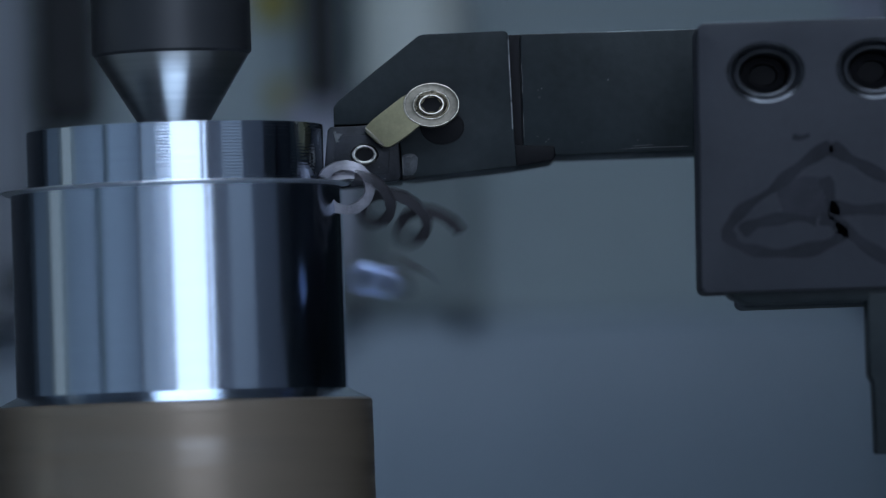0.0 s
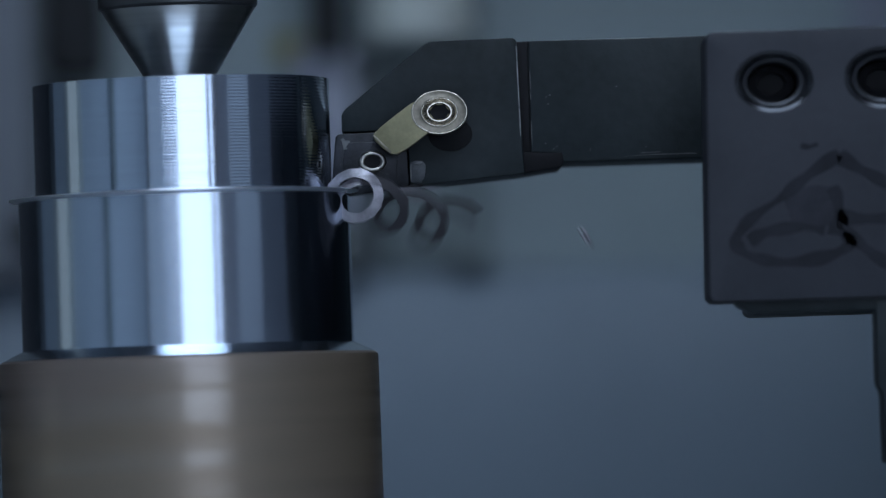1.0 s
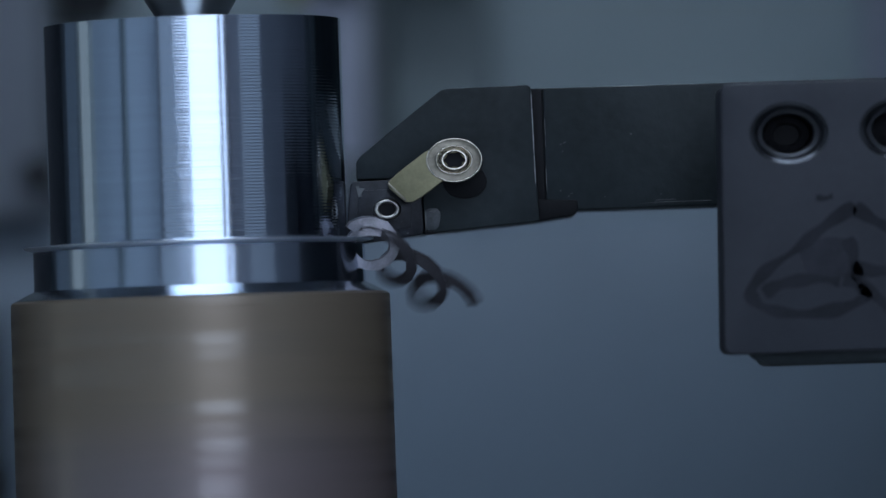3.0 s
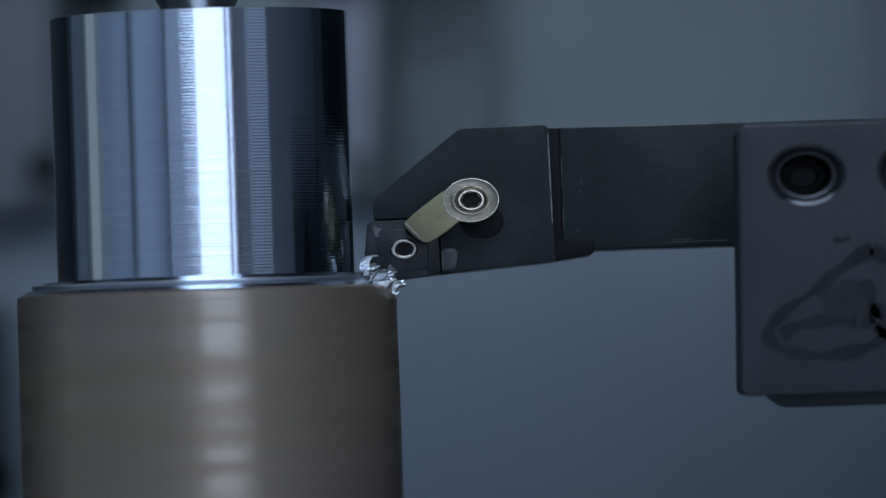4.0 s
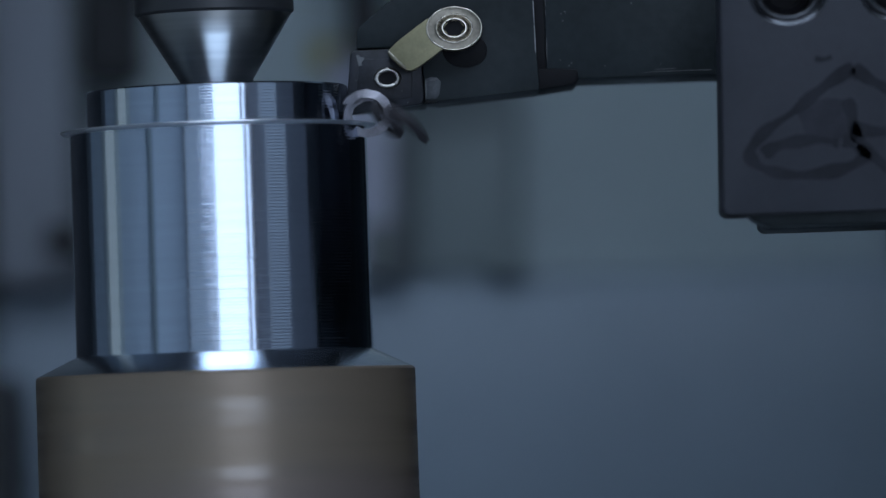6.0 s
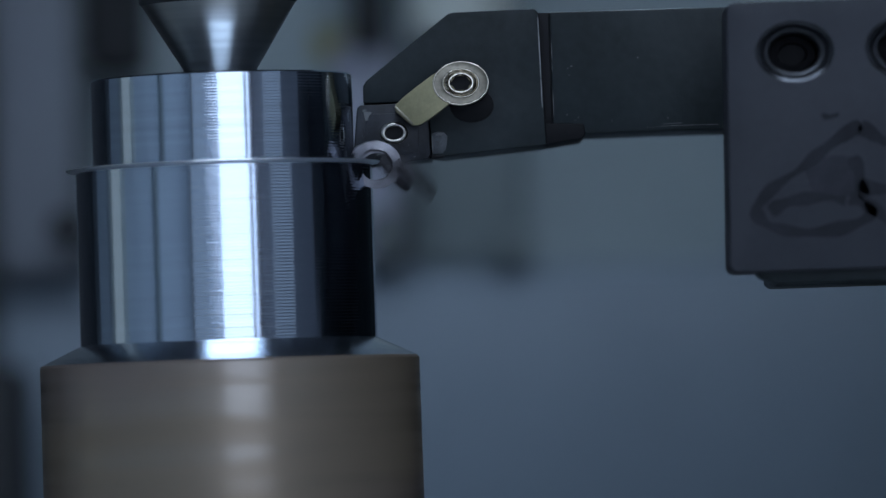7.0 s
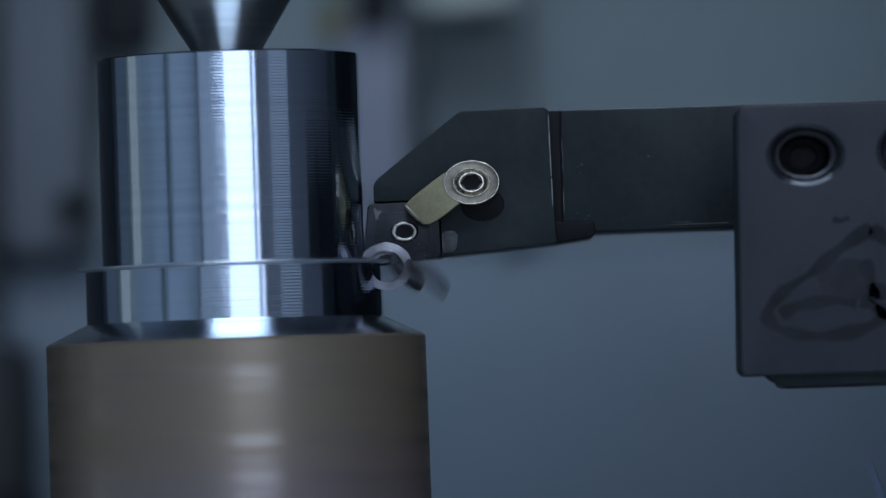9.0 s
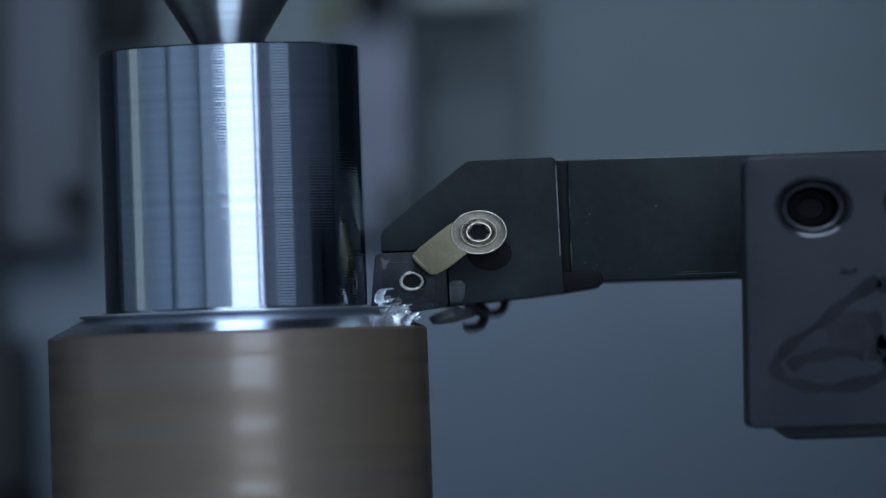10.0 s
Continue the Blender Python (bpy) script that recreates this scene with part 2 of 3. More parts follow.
# ---- the enclosure ----
def enclosure():
    def setting(name, bm, mat, label, category):
        return tagged(part(name, bm, mat), label, category, kind="structure")

    setting("floor", box(-0.8, 0.9, -1.7, 0.62, -0.25, -0.20), FLOOR, "worn grey steel bed plate of the machine", "floor")
    setting("wall_back", box(-0.8, 0.9, 0.50, 0.56, 0.0292, 0.7), WALL, "blue-grey enamelled back wall of the machine", "wall")
    # the lower panel bows forward under its ledge and falls back towards the bed
    # the bow is added so that the lower part falls into shade
    bow = [(0.56, 0.029), (0.489, 0.029), (0.485, 0.027), (0.481, 0.012), (0.480, 0.0), (0.4805, -0.015), (0.483, -0.030), (0.4875, -0.045), (0.493, -0.060), (0.507, -0.09), (0.54, -0.20), (0.56, -0.20)]
    bm = bmesh.new()
    rows = [[bm.verts.new((x, y, z)) for y, z in bow] for x in (-0.8, 0.9)]
    for a, b, c, d in zip(rows[0], rows[0][1:] + rows[0][:1], rows[1][1:] + rows[1][:1], rows[1]):
        bm.faces.new([a, b, c, d])
    bm.faces.new(rows[0]), bm.faces.new(rows[1])
    setting("wall_back_lower", bm, WALL_LOW, "blue enamelled lower back panel with a ledge", "wall")
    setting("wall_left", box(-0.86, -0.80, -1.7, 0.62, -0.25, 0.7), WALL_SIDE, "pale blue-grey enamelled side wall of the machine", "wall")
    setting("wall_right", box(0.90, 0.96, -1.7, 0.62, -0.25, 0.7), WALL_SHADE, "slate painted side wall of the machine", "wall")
    setting("ceiling", box(-0.86, 0.96, -1.76, 0.62, 0.7, 0.75), WALL_DARK, "dark painted roof of the enclosure", "ceiling")
    front = tagged(new("wall_front"), "machine front wall with a wide bright doorway", "wall", kind="structure")
    part("front_panel", box(0.69, 0.745, -1.76, -1.70, -0.25, 0.7), WALL_DARK, front)
    part("front_panel", box(0.845, 0.96, -1.76, -1.70, -0.25, 0.7), WALL_DARK, front)
    part("door_post", box(-0.050, -0.038, -1.76, -1.70, -0.25, 0.24, 0.004), WALL_DARK, front)
    part("door_post", box(-0.86, -0.78, -1.76, -1.70, -0.25, 0.7), WALL_DARK, front)
    # unseen rails, added to edge the upper glow panel in reflections
    part("panel_rail", box(-0.445, -0.425, -1.76, -1.70, 0.385, 0.7), WALL_DARK, front)
    part("panel_rail", prism([(-440, 385), (-440, 408), (-50, 233), (-50, 210)], -1760, -1700, 2.0), WALL_DARK, front, "unseen dark rail along the added panel's slope")
    setting("backdrop", box(-0.04, 0.90, -1.82, -1.80, -0.25, 0.7), SHOP, "bright workshop daylight beyond the open door", "backdrop")
    # unseen glowing panel, added for the grey band right of the steel's highlight
    setting("side_glow_panel", box(0.885, 0.8985, -1.14, -0.63, 0.03, 0.62), SIDE_DIM, "added dim blue glow panel on the side wall", "window")
    # added glowing panel with a sloping foot, so feed ridges catch light unevenly
    setting("backdrop_upper", prism([(-420, 400), (-420, 700), (-41, 700), (-41, 230)], -1820, -1800), SHOP, "added bright panel that roughens the edge of the steel's highlight", "backdrop")
    # added fill panel that brightens the left side of the mirrored steel
    setting("backdrop_lower", prism([(-800, -250), (-800, 700), (-421, 700), (-421, 399), (-41, 229), (-41, -250)], -1820, -1800), SHOP_DIM, "added dim blue glow panel left of the doorway", "backdrop")


def strip_lamp():
    lamp = empty("strip_lamp", "upright white strip lamp on the side wall", "lamp")
    part("lamp_body", box(-0.80, -0.775, -0.14, 0.12, -0.15, 0.6, 0.004), PALE, lamp)
    part("diffuser", box(-0.775, -0.765, -0.075, 0.06, -0.12, 0.57, 0.003), LAMP, lamp)
    # unseen post, added for the thin dark line in the steel's reflection
    post = empty("band_post", "unseen grey-green post for a dark band on the steel", "frame")
    part("post", box(-0.80, -0.76, -0.66, -0.57, -0.20, 0.70, 0.02), HOUSING, post)
    # unseen plate, added to darken what the steel mirrors on its left
    cover = empty("dark_mirror_panel", "unseen dark plate for the steel's left reflection", "cover")
    part("dark_plate", box(-0.80, -0.77, 0.34, 0.46, -0.20, 0.60, 0.004), BOX_GREY, cover)
    # unseen fill lamp, added to lift the whole chamber
    roof = empty("roof_fill_lamp", "added flat white fill lamp under the enclosure roof", "lamp")
    part("lamp_body", box(-0.245, 0.375, -0.92, -0.44, 0.675, 0.70, 0.004), PALE, roof)
    part("diffuser", box(-0.225, 0.355, -0.90, -0.46, 0.662, 0.675, 0.003), LAMP_BRIGHT, roof)
    back = empty("wall_lamp", "square white work lamp high on the back wall", "lamp")
    part("lamp_body", box(0.015, 0.122, 0.47, 0.50, 0.405, 0.68, 0.004), PALE, back)
    part("diffuser", box(0.031, 0.106, 0.458, 0.47, 0.42, 0.665, 0.003), LAMP_WALL, back)


def background():
    box_ob = empty("housing", "grey-green painted housing fixed to the back wall", "machine housing")
    part("housing_body", box(0.0355, 0.0655, 0.487, 0.50, 0.0295, 0.112, 0.003), HOUSING, box_ob)
    part("foot", box(0.057, 0.067, 0.472, 0.50, 0.0295, 0.038, 0.002), HOUSING, box_ob)
    cover = empty("cover_strip", "pale lilac upright cover strip on the wall", "cover")
    part("strip", box(0.014, 0.0335, 0.47, 0.50, 0.0295, 0.092, 0.003), LILAC, cover)
    part("edge_bead", box(0.0305, 0.034, 0.468, 0.471, 0.0295, 0.092, 0.0008), BOX_GREY, cover, "grey edge bead")
    column = empty("guide_column", "dark upright guide column on the wall", "machine column")
    bm = revolve([(0, 88), (5, 88), (5, 300), (0, 300)], 32)
    bmesh.ops.translate(bm, vec=(0.0238, 0.46, 0), verts=bm.verts)
    part("column", bm, WALL_DARK, column)
    part("bracket", box(0.022, 0.0325, 0.465, 0.50, 0.0295, 0.044, 0.002), BOX_GREY, column)
    cyl = empty("pale_cylinder", "off-white round cylinder hanging beside the column", "cylinder")
    for name, shape in (("cylinder", [(0, 96), (15, 96), (15, 300), (0, 300)]), ("end_cap", [(0, 91), (14, 91), (15.4, 92), (15.4, 96), (0, 96)])):
        bm = revolve(shape, 48)
        bmesh.ops.translate(bm, vec=(0.049, 0.455, 0), verts=bm.verts)
        part(name, bm, WHITE, cyl)
    second = empty("guide_column", "dark upright guide column on the wall", "machine column")
    part("column", box(-0.054, -0.038, 0.46, 0.50, 0.085, 0.6, 0.003), WALL_DARK, second)
    post = empty("side_post", "dark upright post by the machine's back wall", "machine column")
    part("post", box(-0.16, -0.080, 0.42, 0.50, -0.20, 0.6, 0.004), BOX_GREY, post)
    # this panel lies out of view and only darkens the grazing reflection
    part("unseen_panel", box(-0.72, -0.161, 0.42, 0.47, -0.20, 0.66, 0.004), WALL_DARK, post, "unseen dark panel for the steel's dark left edge")
    part("lower_plate", box(-0.15, -0.071, 0.41, 0.47, -0.20, 0.004, 0.004), WALL_DARK, post, "dark lower plate")
    lug = empty("clamp_lug", "small dark lug on the back wall", "fitting")
    part("lug", box(-0.0635, -0.0545, 0.445, 0.46, 0.037, 0.045, 0.002), WALL_DARK, lug)
    knob = empty("round_knob", "round black knob before the lower panel", "knob")
    bm = bmesh.new()
    bmesh.ops.create_uvsphere(bm, u_segments=32, v_segments=16, radius=0.0078)
    bmesh.ops.translate(bm, vec=(-0.0735, 0.40, -0.0425), verts=bm.verts)
    part("grip", bm, BLACK, knob)
    part("stem", box(-0.0765, -0.0705, 0.40, 0.487, -0.0455, -0.0395, 0.001), WALL_DARK, knob)
    right = empty("cover_strip", "pale lilac upright cover strip on the wall", "cover")
    part("strip", box(0.168, 0.190, 0.47, 0.50, 0.0295, 0.60, 0.003), LILAC, right)
    part("edge_bead", box(0.187, 0.1905, 0.468, 0.471, 0.0295, 0.6, 0.0008), BOX_GREY, right, "grey edge bead")
    left = empty("cover_strip", "dull lilac upright cover strip beside the dark post", "cover")
    part("strip", box(-0.0795, -0.0545, 0.46, 0.50, 0.0295, 0.60, 0.003), LILAC_DULL, left)
    part("edge_bead", box(-0.0575, -0.054, 0.458, 0.461, 0.0295, 0.6, 0.0008), BOX_GREY, left, "grey edge bead")
    for x, z, w, h in ((0.004, 0.112, 0.012, 0.02), (0.008, 0.088, 0.014, 0.008)):
        mark = empty("warning_mark", "small faded yellow mark on the back wall", "sign", group="yellow marks")
        part("plate", box(x, x + w, 0.497, 0.4995, z, z + h, 0.0005), YELLOW, mark)


# ---- the work between table and centre ----
R_SCALE, R_RAW, R_FIRST, R_CORE, TOP, EDGE = 37.3, 32.6, 29.2, 25.75, 54.5, -1.1


def workpiece():
    work = empty("workpiece", "spinning steel workpiece, bright turned above a brown scaled billet", "workpiece")
    part("billet", revolve([(0, -200), (R_SCALE, -200), (R_SCALE + 0.25, -90), (R_SCALE, EDGE - 0.5), (R_SCALE - 0.4, EDGE)], 128), SCALE_BROWN, work,
         "brown mill-scaled billet")
    part("shoulder", revolve([(R_SCALE - 0.4, EDGE), (R_FIRST, 2.6), (R_CORE - 0.5, 3.7)], 128), STEEL_CONE, work, "bright faced sloping shoulder")
    part("core", revolve([(R_CORE, 2.5), (R_CORE, TOP - 0.3), (R_CORE - 0.3, TOP), (7, TOP), (4, TOP - 6), (0, TOP - 7)], 128), STEEL_FINE, work, "bright turned core")
    rim = part("shoulder_face", revolve([(R_RAW - 1, 3.2), (R_SCALE - 0.7, 0.75), (R_SCALE - 0.7, -2.6), (R_RAW - 1, -2.6)], 128, True), STEEL_CONE, work,
               "bright sloping shoulder face")
    part("scale_edge", revolve([(R_SCALE - 0.7, 0.75), (R_SCALE - 0.1, 0.3), (R_SCALE - 0.04, -0.2), (R_SCALE - 0.04, -2.6), (R_SCALE - 0.7, -2.6)], 128, True), SCALE_BROWN, rim,
         "brown scaled edge")
    sleeves = []
    for name, ro, ri, length, mat in (("raw_layer", R_RAW, R_FIRST - 0.2, 50, STEEL_FIRST), ("first_cut_layer", R_FIRST, R_CORE - 0.2, 60, STEEL_CUT)):
        layer = part(name, revolve([(ri, 0), (ro, 0), (ro, -length), (ri, -length)], 128, True), mat, work, "bright layer still to be cut away")
        burr = part("burr", revolve([(ro - 1.0, 0.2), (ro + 1.3, 0.38), (ro + 1.8, 0.6), (ro + 1.85, 0.42), (ro + 1.2, 0.08), (ro - 1.0, -0.25)], 128, True), BURR, work, "thin bright burr")
        sleeves += [layer, burr]
    return work, rim, *sleeves


def live_center():
    center = empty("live_centre", "steel live centre with a blackened quill pressed on the work", "live centre")
    part("point", revolve([(0, 47.6), (6.2, TOP), (15.3, 69.3), (15.3, 69.9), (0, 69.9)], 96), STEEL_DARK, center, "ground steel cone")
    part("quill", revolve([(0, 69.0), (15.1, 69.0), (15.7, 69.6), (15.6, 400), (22, 402), (22, 700), (0, 700)], 96), QUILL, center, "blackened quill")
    return center


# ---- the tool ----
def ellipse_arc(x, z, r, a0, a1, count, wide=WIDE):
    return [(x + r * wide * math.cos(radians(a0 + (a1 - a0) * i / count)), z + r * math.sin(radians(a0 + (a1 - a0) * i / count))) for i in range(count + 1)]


def cutting_tool():
    tool = empty("turning_tool", "black turning tool holder with a brass-coloured clamp and carbide insert", "cutting tool")
    part("head", prism([(3.3, 13.0), (3.3, 16.3), (4.0, 17.4), (11.3, 23.1), (20.4, 30.0), (21.4, 30.3), (37.4, 30.5), (38.1, 30.1), (38.3, 28.8), (38.35, 22.0), (38.6, 13.6), (39.0, 3.7), (19.0, 2.1), (16.6, 2.4), (16.2, 9.2), (13.5, 13.0)], 0.0, 24, 0.25), HOLDER, tool)
    part("shim_seat", prism([(2.4, 1.2), (3.1, 12.7), (16.5, 12.7), (16.5, 1.9)], 4.8, 24, 0.2), HOLDER, tool)
    part("seat_wall", prism([(16.5, 2.6), (16.5, 6.5), (17.6, 6.9), (18.9, 6.8), (19.6, 6.0), (19.5, 4.7), (19.2, 3.4), (18.6, 2.6)], -0.05, 2, 0.02), DULL, tool, "rubbed pocket wall")
    part("pocket_edge", prism([(16.5, 2.6), (16.45, 6.0), (16.75, 6.3), (16.8, 4.2), (16.7, 2.7)], -0.32, 1, 0.05), WORN, tool, "worn bright pocket edge")
    part("pocket_edge", prism([(17.2, 6.2), (18.0, 6.7), (19.0, 6.6), (18.4, 6.1)], -0.32, 1, 0.05), WORN, tool, "worn bright pocket edge")
    part("seat_notch", prism([(16.4, 1.6), (16.5, 2.35), (19.1, 2.3), (18.8, 1.9)], -0.15, 4, 0.1), BLACK, tool, "black notch below the pocket")
    # groove is holder steel too, its shade put into the colour
    part("groove", prism([(38.0, 3.9), (37.2, 29.95), (41.7, 29.9), (41.7, 5.0)], 3.4, 24, 0.3), BLACK, tool, "undercut groove with its shade painted black")
    part("shank", prism([(40.5, 5.7), (40.5, 29.9), (110, 29.7), (110, 5.7)], 2.0, 27, 0.5), HOLDER, tool)
    # lip painted black for the shade on its underside
    part("lip", prism([(38.8, 3.75), (38.6, 8), (46.6, 7.6), (46.8, 5.5), (46.0, 4.7)], 1.4, 24, 0.3), BLACK, tool)
    for a, b in ((28.9, 26.0), (26.0, 21.4), (21.4, 16.8), (16.6, 11.0)):
        xa, xb = 38.05 + (29 - a) * 0.018, 38.05 + (29 - b) * 0.018
        part("edge_wear", prism([(xa, a), (xa + 0.24, a - 0.3), (xb + 0.2, b + 0.2), (xb, b)], -0.08, 1.0, 0.03), EDGE_BRIGHT, tool, "bright worn edge")
    for a, b in ((23.8, 20.4), (19.6, 18.2), (14.0, 9.5)):
        part("edge_wear", prism([(40.6, a), (40.75, a), (40.78, b), (40.66, b)], 1.9, 2.6), WORN, tool, "bright worn edge")
    part("scratch", prism([(59, 6.5), (64, 6.75), (73, 6.72), (73, 6.6), (64, 6.6)], 1.92, 2.6), WORN, tool, "long scratch")
    part("scratch", prism([(62, 7.0), (66, 7.1), (66, 7.2), (62.4, 7.15)], 1.92, 2.6), WORN, tool, "short scratch")
    rnd = random.Random(11)
    for x, z in ((43.6, 18.6), (43.9, 17.2), (44.3, 18.9), (44.8, 8.3), (45.4, 8.8), (43.2, 9.4), (52.0, 8.0), (63.0, 8.1), (57.5, 20.2)):
        k = rnd.uniform(0.10, 0.2)
        part("swarf_speck", prism([(x, z), (x + 2.2 * k, z + 0.4 * k), (x + 1.6 * k, z + 1.4 * k), (x + 0.2 * k, z + k)], 1.9, 2.4), WORN, tool, "tiny stuck swarf")
    for _ in range(12):
        x, z, k = rnd.uniform(2.6, 15.6), rnd.uniform(1.0, 11.5), rnd.uniform(0.1, 0.4)
        part("swarf_speck", prism([(x, z), (x + 1.8 * k, z + 0.5 * k), (x + 1.1 * k, z + 1.3 * k), (x - 0.2 * k, z + 0.8 * k)], -0.42, 0.2), WORN, tool, "tiny stuck swarf")
    insert_ob = part("insert", prism([(0.75, 0.6), (1.2, 0.05), (2.0, 0.1), (15.6, 1.7), (16.2, 2.5), (15.9, 12.6), (15.0, 12.8), (2.6, 12.6), (2.0, 12.0)], -0.2, 4.7, 0.2), CARBIDE, tool,
                     "dark coated carbide insert")
    part("chip_breaker", prism([(2.6, 2.0), (13.8, 3.0), (14.2, 10.8), (3.8, 10.8)], -0.32, 0.5, 0.12), CARBIDE, insert_ob)
    for corners in ([(3.2, 11.4), (4.9, 11.2), (3.6, 9.4)], [(5.5, 2.6), (7.4, 2.9), (6.2, 4.2)]):
        part("wear_mark", prism(corners, -0.36, 0.2), WORN, insert_ob, "pale worn mark")
    part("nose_tip", prism([(0.72, 0.75), (0.85, 0.1), (1.7, 0.0), (2.3, 0.5), (1.6, 0.9)], -0.35, 0.6, 0.12), FOIL_STEEL, insert_ob, "bright cutting nose")
    pin = part("insert_pin", facing([(1.25, -0.45), (1.29, -1.0), (1.38, -1.2), (1.6, -1.3), (1.85, -1.26), (2.02, -1.1), (2.12, -0.85), (2.17, -0.4)], 9.12, 6.92), PIN, tool, "bright ring pin")
    part("socket", facing([(0, -0.49), (1.5, -0.49)], 9.12, 6.92), BLACK, pin)
    cx, cz = 22.6, 16.05
    outline = [(9.6, 12.2), (9.45, 11.5), (10.0, 10.7), (11.8, 8.9), (12.8, 8.15), (14.1, 8.05), (15.6, 8.8), (17.6, 10.1), (19.2, 11.3), (20.2, 12.0)]
    outline += ellipse_arc(cx, cz, 4.35, -116, 150, 44) + [(16.8, 17.7), (15.2, 16.6), (13.0, 15.0), (11.0, 13.5)]
    clamp = part("clamp", prism(outline, -5.2, -1.6, 0.5, 3), BRASS, tool, "brass-coloured clamp arm")
    part("clamp_nose", prism([(9.6, 12.1), (9.45, 11.5), (12.3, 8.5), (13.6, 8.2), (15.0, 9.2), (11.0, 13.3)], -2.4, -0.3, 0.3), BRASS, clamp)
    part("nose_edge", prism([(9.3, 11.7), (9.65, 12.05), (13.1, 8.55), (12.7, 8.1)], -5.32, -3.0, 0.2), NICKEL, clamp, "rubbed nose edge")
    part("clamp_disc", facing([(2.6, -5.36), (3.0, -5.27), (3.4, -5.25), (3.8, -5.29), (4.12, -5.34)], cx, cz), NICKEL, clamp, "greyish worn disc face")
    for r0, r1, d in ((4.04, 4.36, -5.24), (2.62, 2.87, -5.32)):
        mid, w = (r0 + r1) / 2, (r1 - r0) / 2
        part("polished_rim", facing([(mid + w * math.cos(k * math.pi / 5), d - w * math.sin(k * math.pi / 5)) for k in range(6)], cx, cz), SCREW, clamp, "thin polished rim")
    screw = part("clamp_screw", facing([(1.5, -5.2), (1.58, -6.2), (1.7, -6.4), (1.92, -6.4), (2.05, -6.1), (2.3, -5.75), (2.5, -5.5), (2.6, -5.1)], cx, cz), SCREW, tool, "bright screw with hexagon socket")
    part("hexagon_socket", facing([(0, -5.26), (1.6, -5.26)], cx, cz, 6), BLACK, screw)
    # no hollow is cut here: the clamp's shade is a thin black plate
    part("pocket_shadow_plate", prism(ellipse_arc(24.6, 11.9, 3.4, 0, 350, 34), -0.25, 0.5, 0.15), BLACK, tool, "black plate that stands for shade under the clamp")
    return tool


def ribbon(points, width, y0, y1):
    """A flat stroke along (x, z) points in mm."""
    bm = bmesh.new()
    pts = [Vector((x, z)) for x, z in points]
    rows = []
    for i, p in enumerate(pts):
        d = (pts[min(i + 1, len(pts) - 1)] - pts[max(i - 1, 0)]).normalized()
        s = Vector((-d.y, d.x)) * width * (0.5 + 0.14 * math.sin(i * 0.55) + 0.08 * math.sin(i * 0.23))
        rows.append([bm.verts.new(((p.x + k * s.x) * MM, y * MM, (p.y + k * s.y) * MM)) for k, y in ((-1, y1), (-1, y0), (1, y0), (1, y1))])
    for a, b in zip(rows, rows[1:]):
        for i in range(3):
            bm.faces.new([a[i], a[i + 1], b[i + 1], b[i]])
    for r in (rows[0], rows[-1]):
        bm.faces.new(r)
    return bm


def smooth_line(points, steps=6):
    out = []
    for i in range(len(points) - 1):
        p0, p1, p2, p3 = (Vector(points[max(0, min(len(points) - 1, i + k))]) for k in (-1, 0, 1, 2))
        for s in range(steps):
            t = s / steps
            out.append(0.5 * (2 * p1 + (p2 - p0) * t + (2 * p0 - 5 * p1 + 4 * p2 - p3) * t * t + (3 * p1 - p0 - 3 * p2 + p3) * t ** 3))
    return [tuple(p) for p in out] + [tuple(points[-1])]


